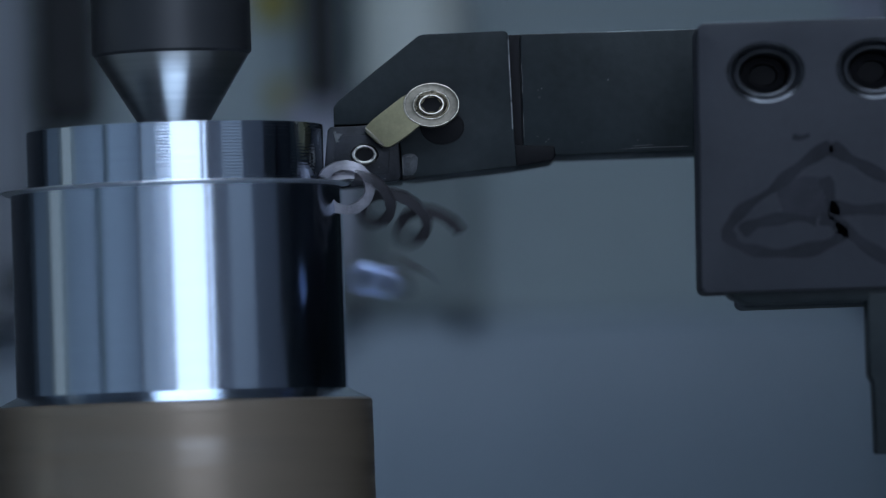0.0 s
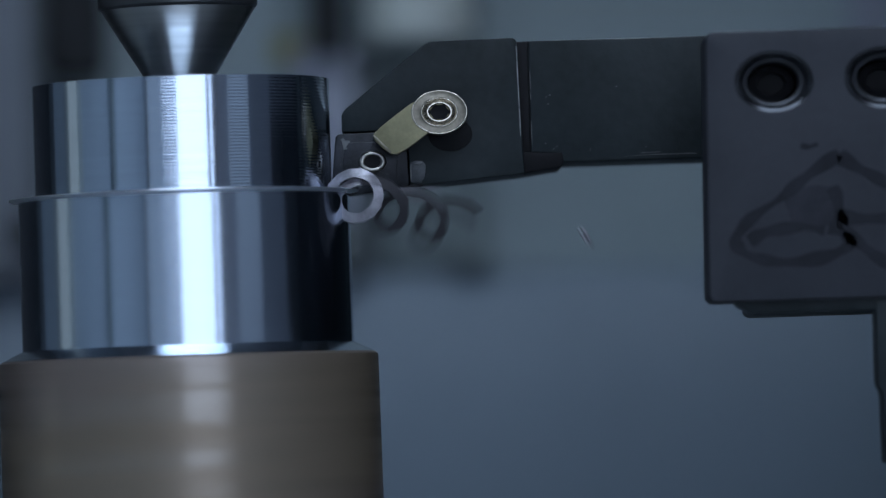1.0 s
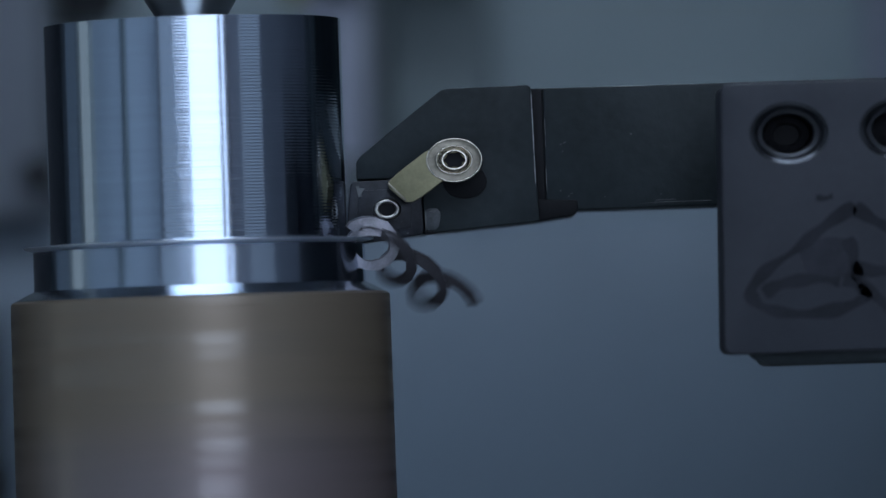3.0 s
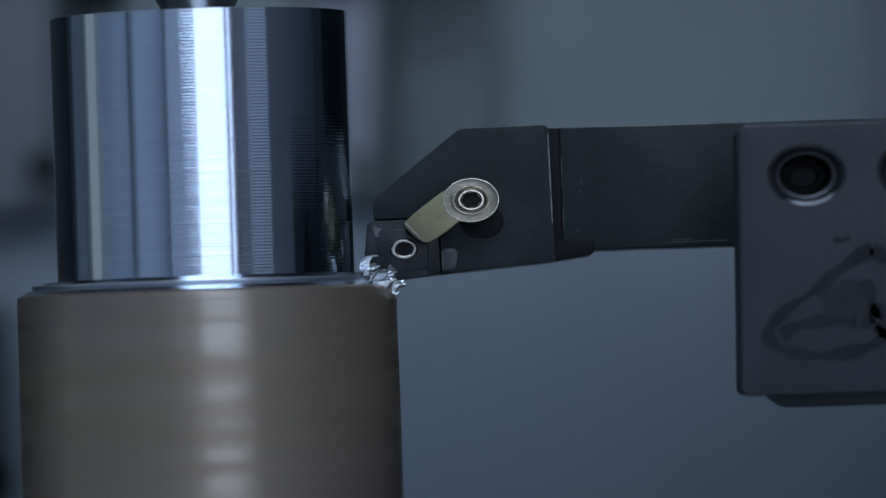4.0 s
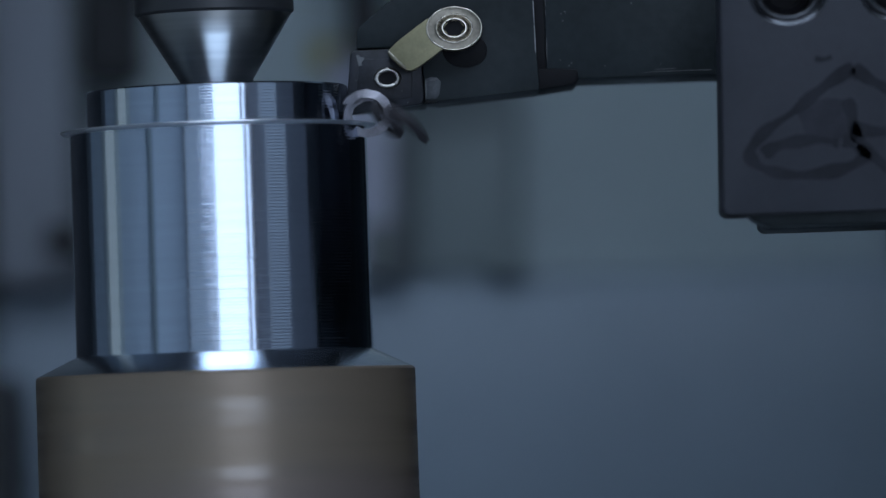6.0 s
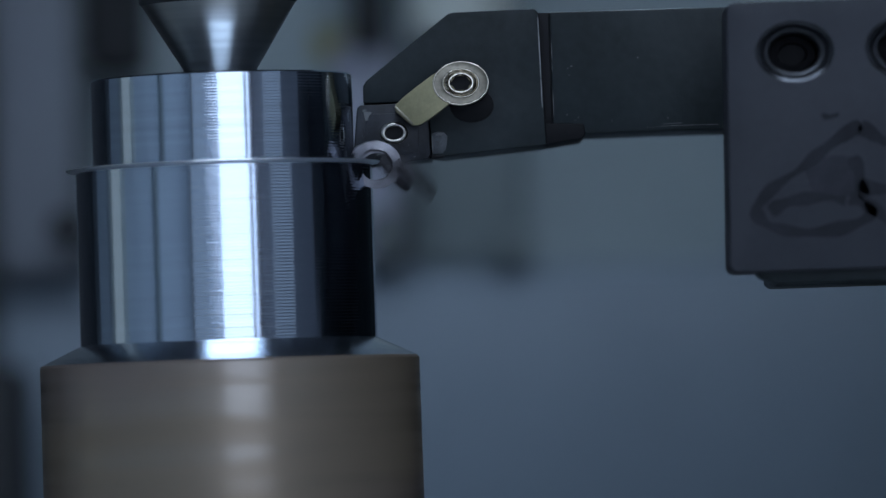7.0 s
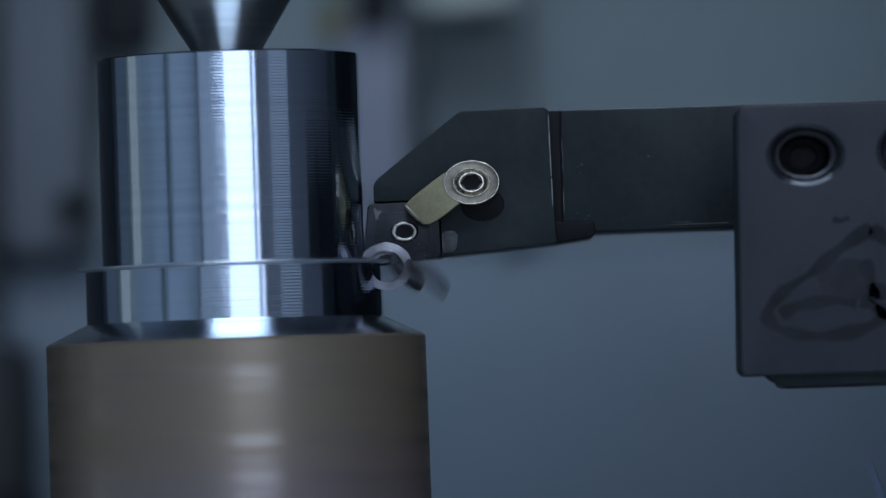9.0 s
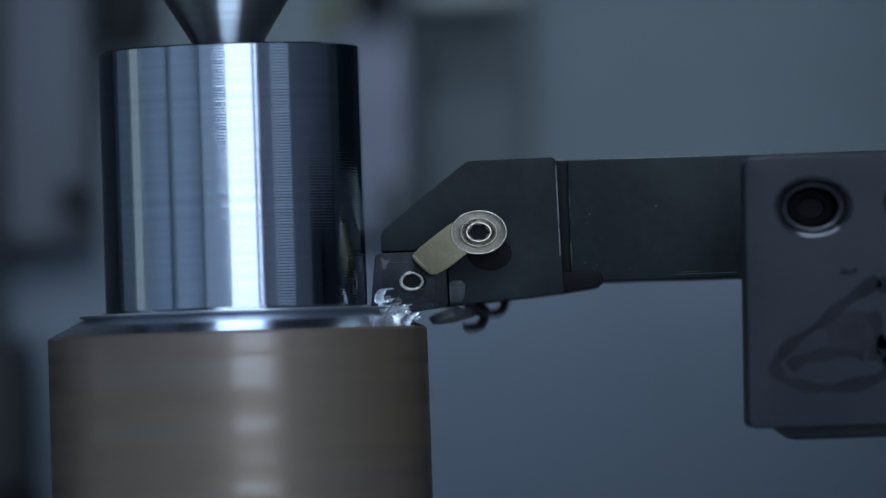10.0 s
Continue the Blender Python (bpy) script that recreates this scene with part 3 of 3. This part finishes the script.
def tool_block():
    block = empty("tool_block", "grey steel tool block with socket screws and black marker scrawl", "tool block")
    x0, x1, z0, z1, yf, yb = 72.7, 186.0, -23.4, 26.9, -46.0, -27.0
    holes = ((85.9, 17.7), (106.7, 17.8), (127.5, 17.9))
    bm = bmesh.new()
    edges = []

    def loop(pts):
        vs = [bm.verts.new((x * MM, yf * MM, z * MM)) for x, z in pts]
        edges.extend(bm.edges.new((a, b)) for a, b in zip(vs, vs[1:] + vs[:1]))

    corner = 1.6
    outer = []
    for cx, cz, a in ((x1 - corner, z1 - corner, 0), (x0 + 0.9 + corner, z1 - corner, 90), (x0 + corner, z0 + corner, 180), (x1 - corner, z0 + corner, 270)):
        outer += ellipse_arc(cx, cz, corner, a, a + 90, 5, 1)
    loop(outer)
    for hx, hz in holes:
        loop(ellipse_arc(hx, hz, 5.9, 0, 352.5, 47))
    bmesh.ops.triangle_fill(bm, use_beauty=True, edges=edges)
    # walls of the outer edge, with a rounded edge, and the back
    front = [v for v in bm.verts][:len(outer)]
    rims = [front]
    for grow, depth in ((0.3, 0.12), (0.5, 0.5), (0.5, yb - yf)):
        rims.append([bm.verts.new((v.co.x + grow * MM * (1 if v.co.x > 0.13 else -1), (yf + depth) * MM, v.co.z + grow * MM * (1 if v.co.z > 0 else -1))) for v in front])
    k = len(front)
    for a, b in zip(rims, rims[1:]):
        for i in range(k):
            bm.faces.new([a[i], a[(i + 1) % k], b[(i + 1) % k], b[i]])
    bm.faces.new(rims[-1])
    part("block_body", bm, BLOCK, block)
    part("block_core", prism([(77.5, -20.0), (77.5, 26.6), (188, 26.6), (188, -20.0)], yb, 40, 0.6), BLOCK, block)
    for hx, hz in holes:
        bore = part("counterbore", facing([(5.2, yf + 0.3), (5.1, yf + 0.6), (4.4, yf + 2.6), (3.95, yf + 3.2), (3.8, yf + 3.6), (3.7, yf + 14), (0, yf + 14)], hx, hz), BORE, block, "dark countersink")
        part("bright_ring", facing([(5.9, yf - 0.005), (5.8, yf + 0.02), (5.5, yf + 0.15), (5.2, yf + 0.3)], hx, hz), RIM_STEEL, bore, "polished countersunk lip")
        part("bright_ring", facing([(4.45, yf + 2.5), (4.2, yf + 2.6), (3.95, yf + 2.75), (3.8, yf + 3.3)], hx, hz), BORE_EDGE, bore, "thin inner ring")
        part("set_screw", facing([(3.65, yf + 12), (3.4, yf + 9.0), (2.2, yf + 8.6), (2.0, yf + 11), (0, yf + 11.3)], hx, hz, 24), BLACK, bore, "black socket set screw")
    part("foot_plate", prism([(77.0, -22.6), (77.2, -24.0), (78.4, -25.0), (81.0, -26.1), (186, -26.5), (186, -22.6)], yf + 1.5, yf + 14, 0.5), HOLDER, block)
    part("foot_plate", prism([(80.5, -20.5), (80.5, -25.6), (81.5, -26.4), (186, -26.4), (186, -20.5)], yf + 14, -6, 0.4), HOLDER, block)
    part("carriage_leg", prism([(103.6, -24.6), (103.5, -40.6), (104.3, -41.6), (104.4, -55.3), (186, -55.3), (186, -24.6)], yf + 1.0, yf + 10, 0.8), HOLDER, block, "dark carriage leg")
    part("carriage_rib", prism([(112, -20.5), (112, -54.0), (186, -54.0), (186, -20.5)], yf + 10, 38, 0.8), HOLDER, block, "dark carriage rib")
    # two added bodies out of view block doorway light from the wall's right
    part("shade_body", box(0.135, 0.34, 0.041, 0.27, -0.11, 0.16, 0.004), HOLDER, block, "unseen dark body that shades the back wall")
    part("shade_back", box(0.150, 0.42, 0.271, 0.43, -0.13, 0.20, 0.004), HOLDER, block, "unseen dark body that shades the back wall")
    strokes = [
        [(97.8, 3.5), (93.4, 0.8), (89.8, -1.8), (86.4, -4.5), (81.3, -7.7), (78.4, -10.6), (77.6, -12.7), (79.3, -14.8), (82.4, -16.0), (87.3, -16.7), (92.9, -16.2), (97.1, -15.0), (99.4, -13.2), (98.0, -11.4), (95.2, -10.3)],
        [(97.8, 3.5), (100.5, 1.1), (103.9, -0.8), (109.4, -4.1), (114.9, -8.1)],
        [(97.0, -8.1), (100.8, -8.9), (106.4, -9.0), (113.4, -9.1)],
        [(98.0, -11.4), (100.7, -13.3), (104.1, -16.2), (110.3, -19.9)],
        [(96.2, -2.6), (97.1, -5.4), (97.4, -8.1), (98.3, -10.7)],
        [(80.1, -12.6), (82.2, -11.3), (85.4, -10.5), (90.3, -10.1), (94.5, -11.0)]]
    for line in strokes:
        part("marker_stroke", ribbon(smooth_line(line), 2.1, yf - 0.12, yf + 0.2), MARKER, block, "black marker stroke")
    part("marker_stroke", ribbon(smooth_line([(90.5, 5.4), (91.9, 5.0), (93.7, 5.5)]), 0.9, yf - 0.12, yf + 0.2), MARKER, block, "short marker dash")
    for shape in ([(86.7, -4.3), (89.9, -2.8), (92.7, -2.2), (95.8, -2.6), (97.1, -5.4), (97.4, -8.3), (95.2, -10.1), (91.0, -9.9), (88.2, -9.0), (87.6, -6.9)],
                  [(97.8, 3.5), (99.1, 1.8), (98.4, 0.8), (96.3, 1.7)],
                  [(96.7, -8.6), (99.7, -10.4), (100.0, -13.2), (97.6, -12.5), (95.2, -10.4)]):
        part("marker_smudge", prism(shape, yf - 0.05, yf + 0.2), MARKER_THIN, block, "rubbed marker smudge")
    return block


# ---- chips ----
def helix_chip(name, label, mat, turns, radius, step, width, grow=0.0, seed=1):
    """A curled ribbon whose coils run down and away from the cut."""
    rnd = random.Random(seed)
    chip = empty(name, label, "metal chip", group="metal chips")
    bm = bmesh.new()
    rows = []
    count = int(turns * 28)
    axis = Vector(step)
    along = axis.normalized()
    for i in range(count + 1):
        a = 2 * math.pi * i / 28
        r = radius * (1 + grow * i / 28) * (1 + 0.04 * math.sin(a * 0.7 + seed))
        u = i / 28
        mid = axis * (0.15 * u * u if u < 1 else u - 0.85) + Vector((math.cos(2.6 - a) * r * 1.12, -0.2 * r * math.sin(a), math.sin(2.6 - a) * r))
        jag = 1 + 0.22 * rnd.random() * (i % 2)
        out = Vector((math.cos(2.6 - a), 0.25, math.sin(2.6 - a)))
        side, half = Vector((0.2, -1, -0.1)).normalized(), width * 0.28 * jag
        rows.append([bm.verts.new((mid + side * width * 0.22 * s + out * th) * MM) for s, th in ((-1, half), (1, half), (1, -half), (-1, -half))])
    def strip(rows):
        index = {v: k for k, v in enumerate(v for row in rows for v in row)}
        out = bmesh.new()
        made = [out.verts.new(v.co) for v in index]
        got = [[made[index[v]] for v in row] for row in rows]
        for a, b in zip(got, got[1:]):
            for i in range(4):
                out.faces.new([a[i], a[(i + 1) % 4], b[(i + 1) % 4], b[i]])
        out.faces.new(got[0])
        out.faces.new(got[-1])
        return out

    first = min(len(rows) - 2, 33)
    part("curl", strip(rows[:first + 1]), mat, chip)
    chip_tail = part("tail", strip(rows[first:]), CHIP_DARK, chip, "whirling tail of the chip, painted dark for shade") if len(rows) - first > 12 else None
    bm.free()
    return chip, chip_tail


def crumpled_chip():
    chip = empty("crumpled_chip", "bright crumpled foil of fresh steel at the cutting edge", "metal chip", group="metal chips")
    rnd = random.Random(5)
    for i in range(12):
        bm = bmesh.new()
        n = 9
        base = Vector((rnd.uniform(-3.5, 3.5), rnd.uniform(-3, 0), 0))
        base.z = -0.75 * base.x + rnd.uniform(-1.2, 2.0)
        rows = []
        for k in range(n):
            u = k / (n - 1)
            c = base + Vector((math.sin(u * 5 + i) * 1.6, -math.cos(u * 4 + i) * 1.0, (u - 0.5) * 3.2 + math.sin(u * 7 + i)))
            rows.append([bm.verts.new(Vector((c.x + s, c.y + 0.6 * s * math.cos(i), c.z + t)) * 0.72 * MM) for s, t in ((-1.3, 0), (1.3, 0.3), (1.3, 0.55), (-1.3, 0.25))])
        for a, b in zip(rows, rows[1:]):
            for q in range(4):
                bm.faces.new([a[q], a[(q + 1) % 4], b[(q + 1) % 4], b[q]])
        bm.faces.new(rows[0]), bm.faces.new(rows[-1])
        part("fold", bm, FOIL_STEEL, chip)
    return chip


enclosure()
strip_lamp()
background()
WORK, RIM, RAW, RAW_BURR, FIRST, FIRST_BURR = workpiece()
CENTER = live_center()
TOOL = cutting_tool()
HOLD = tool_block()
LONG_CHIP, LONG_TAIL = helix_chip("long_chip", "long grey helical steel chip at the tool tip", CHIP, 3.4, 4.15, (6.0, 3.0, -5.2), 3.2, 0.0, 1)
SHORT_CHIP, SHORT_TAIL = helix_chip("short_chip", "short curled grey steel chip at the tool tip", CHIP, 2.5, 3.8, (3.8, 3.0, -2.4), 2.8, 0.0, 2)
FOIL = crumpled_chip()
# time of release, time and place (mm) where it is met, blue or grey
FLIGHTS = [(0.08, 0.3, (67.5, 25.6), 0, 2.0), (0.36, 0.5, (48.8, -6), 2, 2.2), (0.4, 0.5, (44, 1.5), 1, 3.0), (0.78, 1.0, (78.5, 22), 0, 1.2), (0.98, 1.2, (78,
           16), 0, 1.2), (1.58, 1.8, (71, 12), 1, 3.4), (1.98, 2.2, (86, -15), 1, 2.6), (1.98, 2.2, (76, -22.5), 1, 2.2), (1.98, 2.2, (65, -30), 1, 2.4), (5.52,
           5.6, (79, 51), 2, 6.5), (7.03, 7.2, (84, -6.7), 2, 2.0), (7.03, 7.2, (58.7, 17.6), 2, 1.4), (7.18, 7.4, (87, -2), 2, 1.8), (7.28, 7.5, (90, -0.5), 0,
           2.0), (7.28, 7.5, (76.5, 5), 0, 1.4), (8.28, 8.5, (56, 6.7), 1, 1.6), (8.28, 8.5, (65, -1.4), 1, 1.3), (8.28, 8.5, (85, -23.5), 1, 2.0), (8.68, 8.9,
           (105, 8), 1, 2.6), (8.68, 8.9, (77, -13), 0, 1.8), (9.58, 9.8, (67, -3), 3, 3.0), (9.58, 9.8, (80, -10), 1, 2.4)]
FLYING = [helix_chip("flying_chip", "small curled steel chip thrown off the cut", (CHIP, CHIP_BLUE, FOIL_STEEL, CHIP_DARK)[tone], 0.9 + 0.15 * (i % 3), size, (0.8 * size, 0.5, -0.5 * size),
                     1.0 * size ** 0.5, 0.0, 10 + i)[0] for i, (_, _, _, tone, size) in enumerate(FLIGHTS)]
NEAR_CHIP, _ = helix_chip("flying_chip", "blue-tempered curl of steel whirling close by", CHIP_BLUE, 1.3, 6.5, (8.0, 0.5, 6.0), 5.0, 0.0, 60)
BLUE_CHIP, _ = helix_chip("flying_chip", "blue-tempered curl of steel flying off the cut", CHIP_BLUE, 2.4, 2.6, (4.2, 0.5, 0.8), 2.6, 0.0, 40)

# the tool's path: seconds, x, z in mm
TOOL_PATH = [(0, 28.22, 41.64), (0.5, 28.31, 36.47), (1, 28.35, 31.17), (1.5, 28.38, 25.93), (2, 28.42, 20.53), (2.2, 28.44, 18.48), (3.3, 28.44,
             6.82), (3.5, 28.55, 4.67), (3.7, 29.07, 2.53), (4, 30.28, 0.69), (4.5, 35.4, -1.62), (4.6, 36.4, -1.41), (4.7, 36.79, -0.51), (4.8,
             36.18, 43.79), (4.9, 36.8, 54.8), (5, 36.99, 56.0), (5.2, 30.49, 56.54), (5.3, 27.88, 55.02), (5.4, 25.78, 54.41), (5.5, 24.98, 54.5),
             (5.6, 24.44, 52.9), (5.7, 24.5, 51.81), (6.8, 24.68, 38.11), (7, 24.74, 35.81), (7.5, 24.74, 29.87), (8, 24.83, 23.7), (8.5, 24.92, 18),
             (9, 24.96, 12.2), (9.5, 25.0, 6.2), (9.8, 25.23, 2.71), (10, 25.84, 1.01)]


def tool_at(t):
    for a, b in zip(TOOL_PATH, TOOL_PATH[1:]):
        if a[0] <= t <= b[0]:
            k = (t - a[0]) / (b[0] - a[0])
            return a[1] + k * (b[1] - a[1]), a[2] + k * (b[2] - a[2])


def motions():
    end = frame(SECONDS)
    lean = pose(0.00038, 0, 0, 0, -0.4, 0)
    spin = [((i - 1) / FPS, lean @ pose(0, 0, 0, 0, 0, -80 * (i - 1))) for i in range(1, end + 1)]
    walk(WORK, spin)
    walk(CENTER, spin)
    tool_rows = [(t, pose(x * MM, 0, z * MM, 0, -0.4, 0)) for t, x, z in TOOL_PATH]
    walk(TOOL, tool_rows)
    walk(HOLD, tool_rows)
    # the layers sink as the cut eats them
    raw = [(t, pose(0, 0, (z + 0.7) * MM)) for t, _, z in TOOL_PATH if t < 3.6] + [(4.0, pose(0, 0, -4 * MM)), (SECONDS, pose(0, 0, -4 * MM))]
    walk(RAW, raw)
    walk(RAW_BURR, raw[:-2] + [(3.8, pose(0, 0, 2.4 * MM)), (4.1, pose(0, 0, 1.3 * MM)), (4.35, pose(0, 0, -1 * MM)), (4.6, pose(0, 0, -4 * MM)), (SECONDS, pose(0, 0, -4 * MM))])
    walk(RIM, [(0, pose(0, 0, 0)), (3.9, pose(0, 0, 0)), (4.5, pose(0, 0, -2.8 * MM)), (SECONDS, pose(0, 0, -2.8 * MM))])
    cut = [(t, pose(0, 0, min(TOP, z + 0.7) * MM)) for t, _, z in TOOL_PATH if t > 5.65 and t < 9.9] + [(SECONDS, pose(0, 0, -1.0 * MM))]
    top = pose(0, 0, TOP * MM)
    walk(FIRST, [(0, top), (5.6, top)] + cut)
    hidden = pose(0, 0, -0.03)
    walk(FIRST_BURR, [(0, hidden), (5.6, hidden), (5.6334, pose(0, 0, 53.8 * MM))] + cut[:-1] + [(SECONDS, pose(0, 0, 2.3 * MM))])

    def at_tip(t, dx=0.0, dz=0.0, turn=0.0, dy=-10.0):
        x, z = tool_at(t)
        return pose((x + dx) * MM, dy * MM, (z + dz) * MM, turn * 0.5, turn, turn * 0.3)

    inside = pose(0, 0, -0.08)
    rnd = random.Random(3)
    steps = [i / FPS for i in range(end)]
    rows = [(t, at_tip(t, 5.3 + rnd.uniform(-0.3, 0.3), 0.2 + rnd.uniform(-0.3, 0.3), 14 * math.sin(t * 61) + rnd.uniform(-6, 6))) for t in steps if t < 3.55]
    gone = pose(0.13, -0.05, -0.19, 60, 80, 10)
    walk(LONG_CHIP, rows + [(3.65, pose(0.075, -0.01, -0.02, 20, 40, 0)), (3.75, pose(0.11, -0.04, -0.10, 40, 60, 0)), (3.9, gone), (SECONDS, gone)])
    rows = [(0, inside), (5.6, inside)] + [(t, at_tip(t, 5.2 + rnd.uniform(-0.4, 0.4), 0.2 + rnd.uniform(-0.4, 0.4), 16 * math.sin(t * 53) + rnd.uniform(-8, 8))) for t in steps if t > 5.62 and t < 9.75]
    walk(SHORT_CHIP, rows + [(9.8, at_tip(9.8, 7, -3, 20)), (SECONDS, pose(0.0430, 0.012, 0.0008, 74, -18, 0))])
    # the loose coils whirl in a cone about an axis near their own
    for chip_tail, axis, start in ((LONG_TAIL, (6.2, -0.8, -5.0), 20), (SHORT_TAIL, (3.8, 1.4, -2.9), 70)):
        walk(chip_tail, [(t, Matrix.Rotation(radians(start + 72 * i + rnd.uniform(-8, 8)), 4, Vector(axis).normalized())) for i, t in enumerate(steps)])
    walk(FOIL, [(0, inside), (3.7, inside), (3.8, at_tip(3.8, 2.5, 0.3)), (4.0, at_tip(4.0, 4.8, 0.8)), (4.2, at_tip(4.2, 1.0, 0, 30)), (4.3, inside), (9.7, inside), (9.8, at_tip(9.8, 5, 1)), (SECONDS, at_tip(10, 6.2, 0.6, 0))])
    landed = pose(0.12, -0.02, -0.196, 200, 90, 40)
    walk(BLUE_CHIP, [(0, pose(0.0385, -0.020, 0.0230)), (0.0334, pose(0.0500, -0.022, 0.0170, 30, 40, 10)), (0.1, pose(0.062, -0.03, -0.03, 80, 60, 20)), (0.25, pose(0.1, -0.03, -0.13, 150, 80, 30)), (0.4, landed), (SECONDS, landed)])
    walk(NEAR_CHIP, [(0, inside), (7.1, inside), (7.1334, pose(0.030, -0.05, 0.0)), (7.1667, pose(0.045, -0.2, -0.018)), (7.2, pose(0.056, -0.24, -0.006, 40, 30, 0)),
                     (7.2334, pose(0.075, -0.26, 0.012, 70, 60, 0)), (7.35, pose(0.16, -0.3, -0.03, 90, 80, 0)), (7.6, pose(0.26, -0.3, -0.195, 90, 80, 0)), (SECONDS, pose(0.26, -0.3, -0.195, 90, 80, 0))])
    for i, (ob, (t0, t1, (x1, z1), _, _)) in enumerate(zip(FLYING, FLIGHTS)):
        x0, z0 = tool_at(t0)
        vx, vz = (x1 - x0) / (t1 - t0), (z1 - z0) / (t1 - t0)
        fall = max(t1 + 0.06, t1 + (-196 - z1) / vz if vz < -150 else t1 + 0.35)
        landed = pose((x1 + vx * (fall - t1) * 0.6) * MM, -0.02, -0.196, 200, 90, 40)
        # two chips rebound off the block and fall back towards the work
        bounce = [(t1 + k * 0.0167, pose((x1 - 12 * k) * MM, -0.012, (z1 - 14 * k) * MM, 80 + 5 * k, 50, 20)) for k in (-3, -2, -1, 0, 1, 2)] if i in (1, 2) else []
        rows = [(0, inside), (t0 - 0.034, inside), (t0, pose(x0 * MM, -0.002, z0 * MM))] + (bounce or [(t1, pose(x1 * MM, -0.012, z1 * MM, 80, 50, 20))]) + [(fall, landed), (SECONDS, landed)]
        walk(ob, rows)


motions()
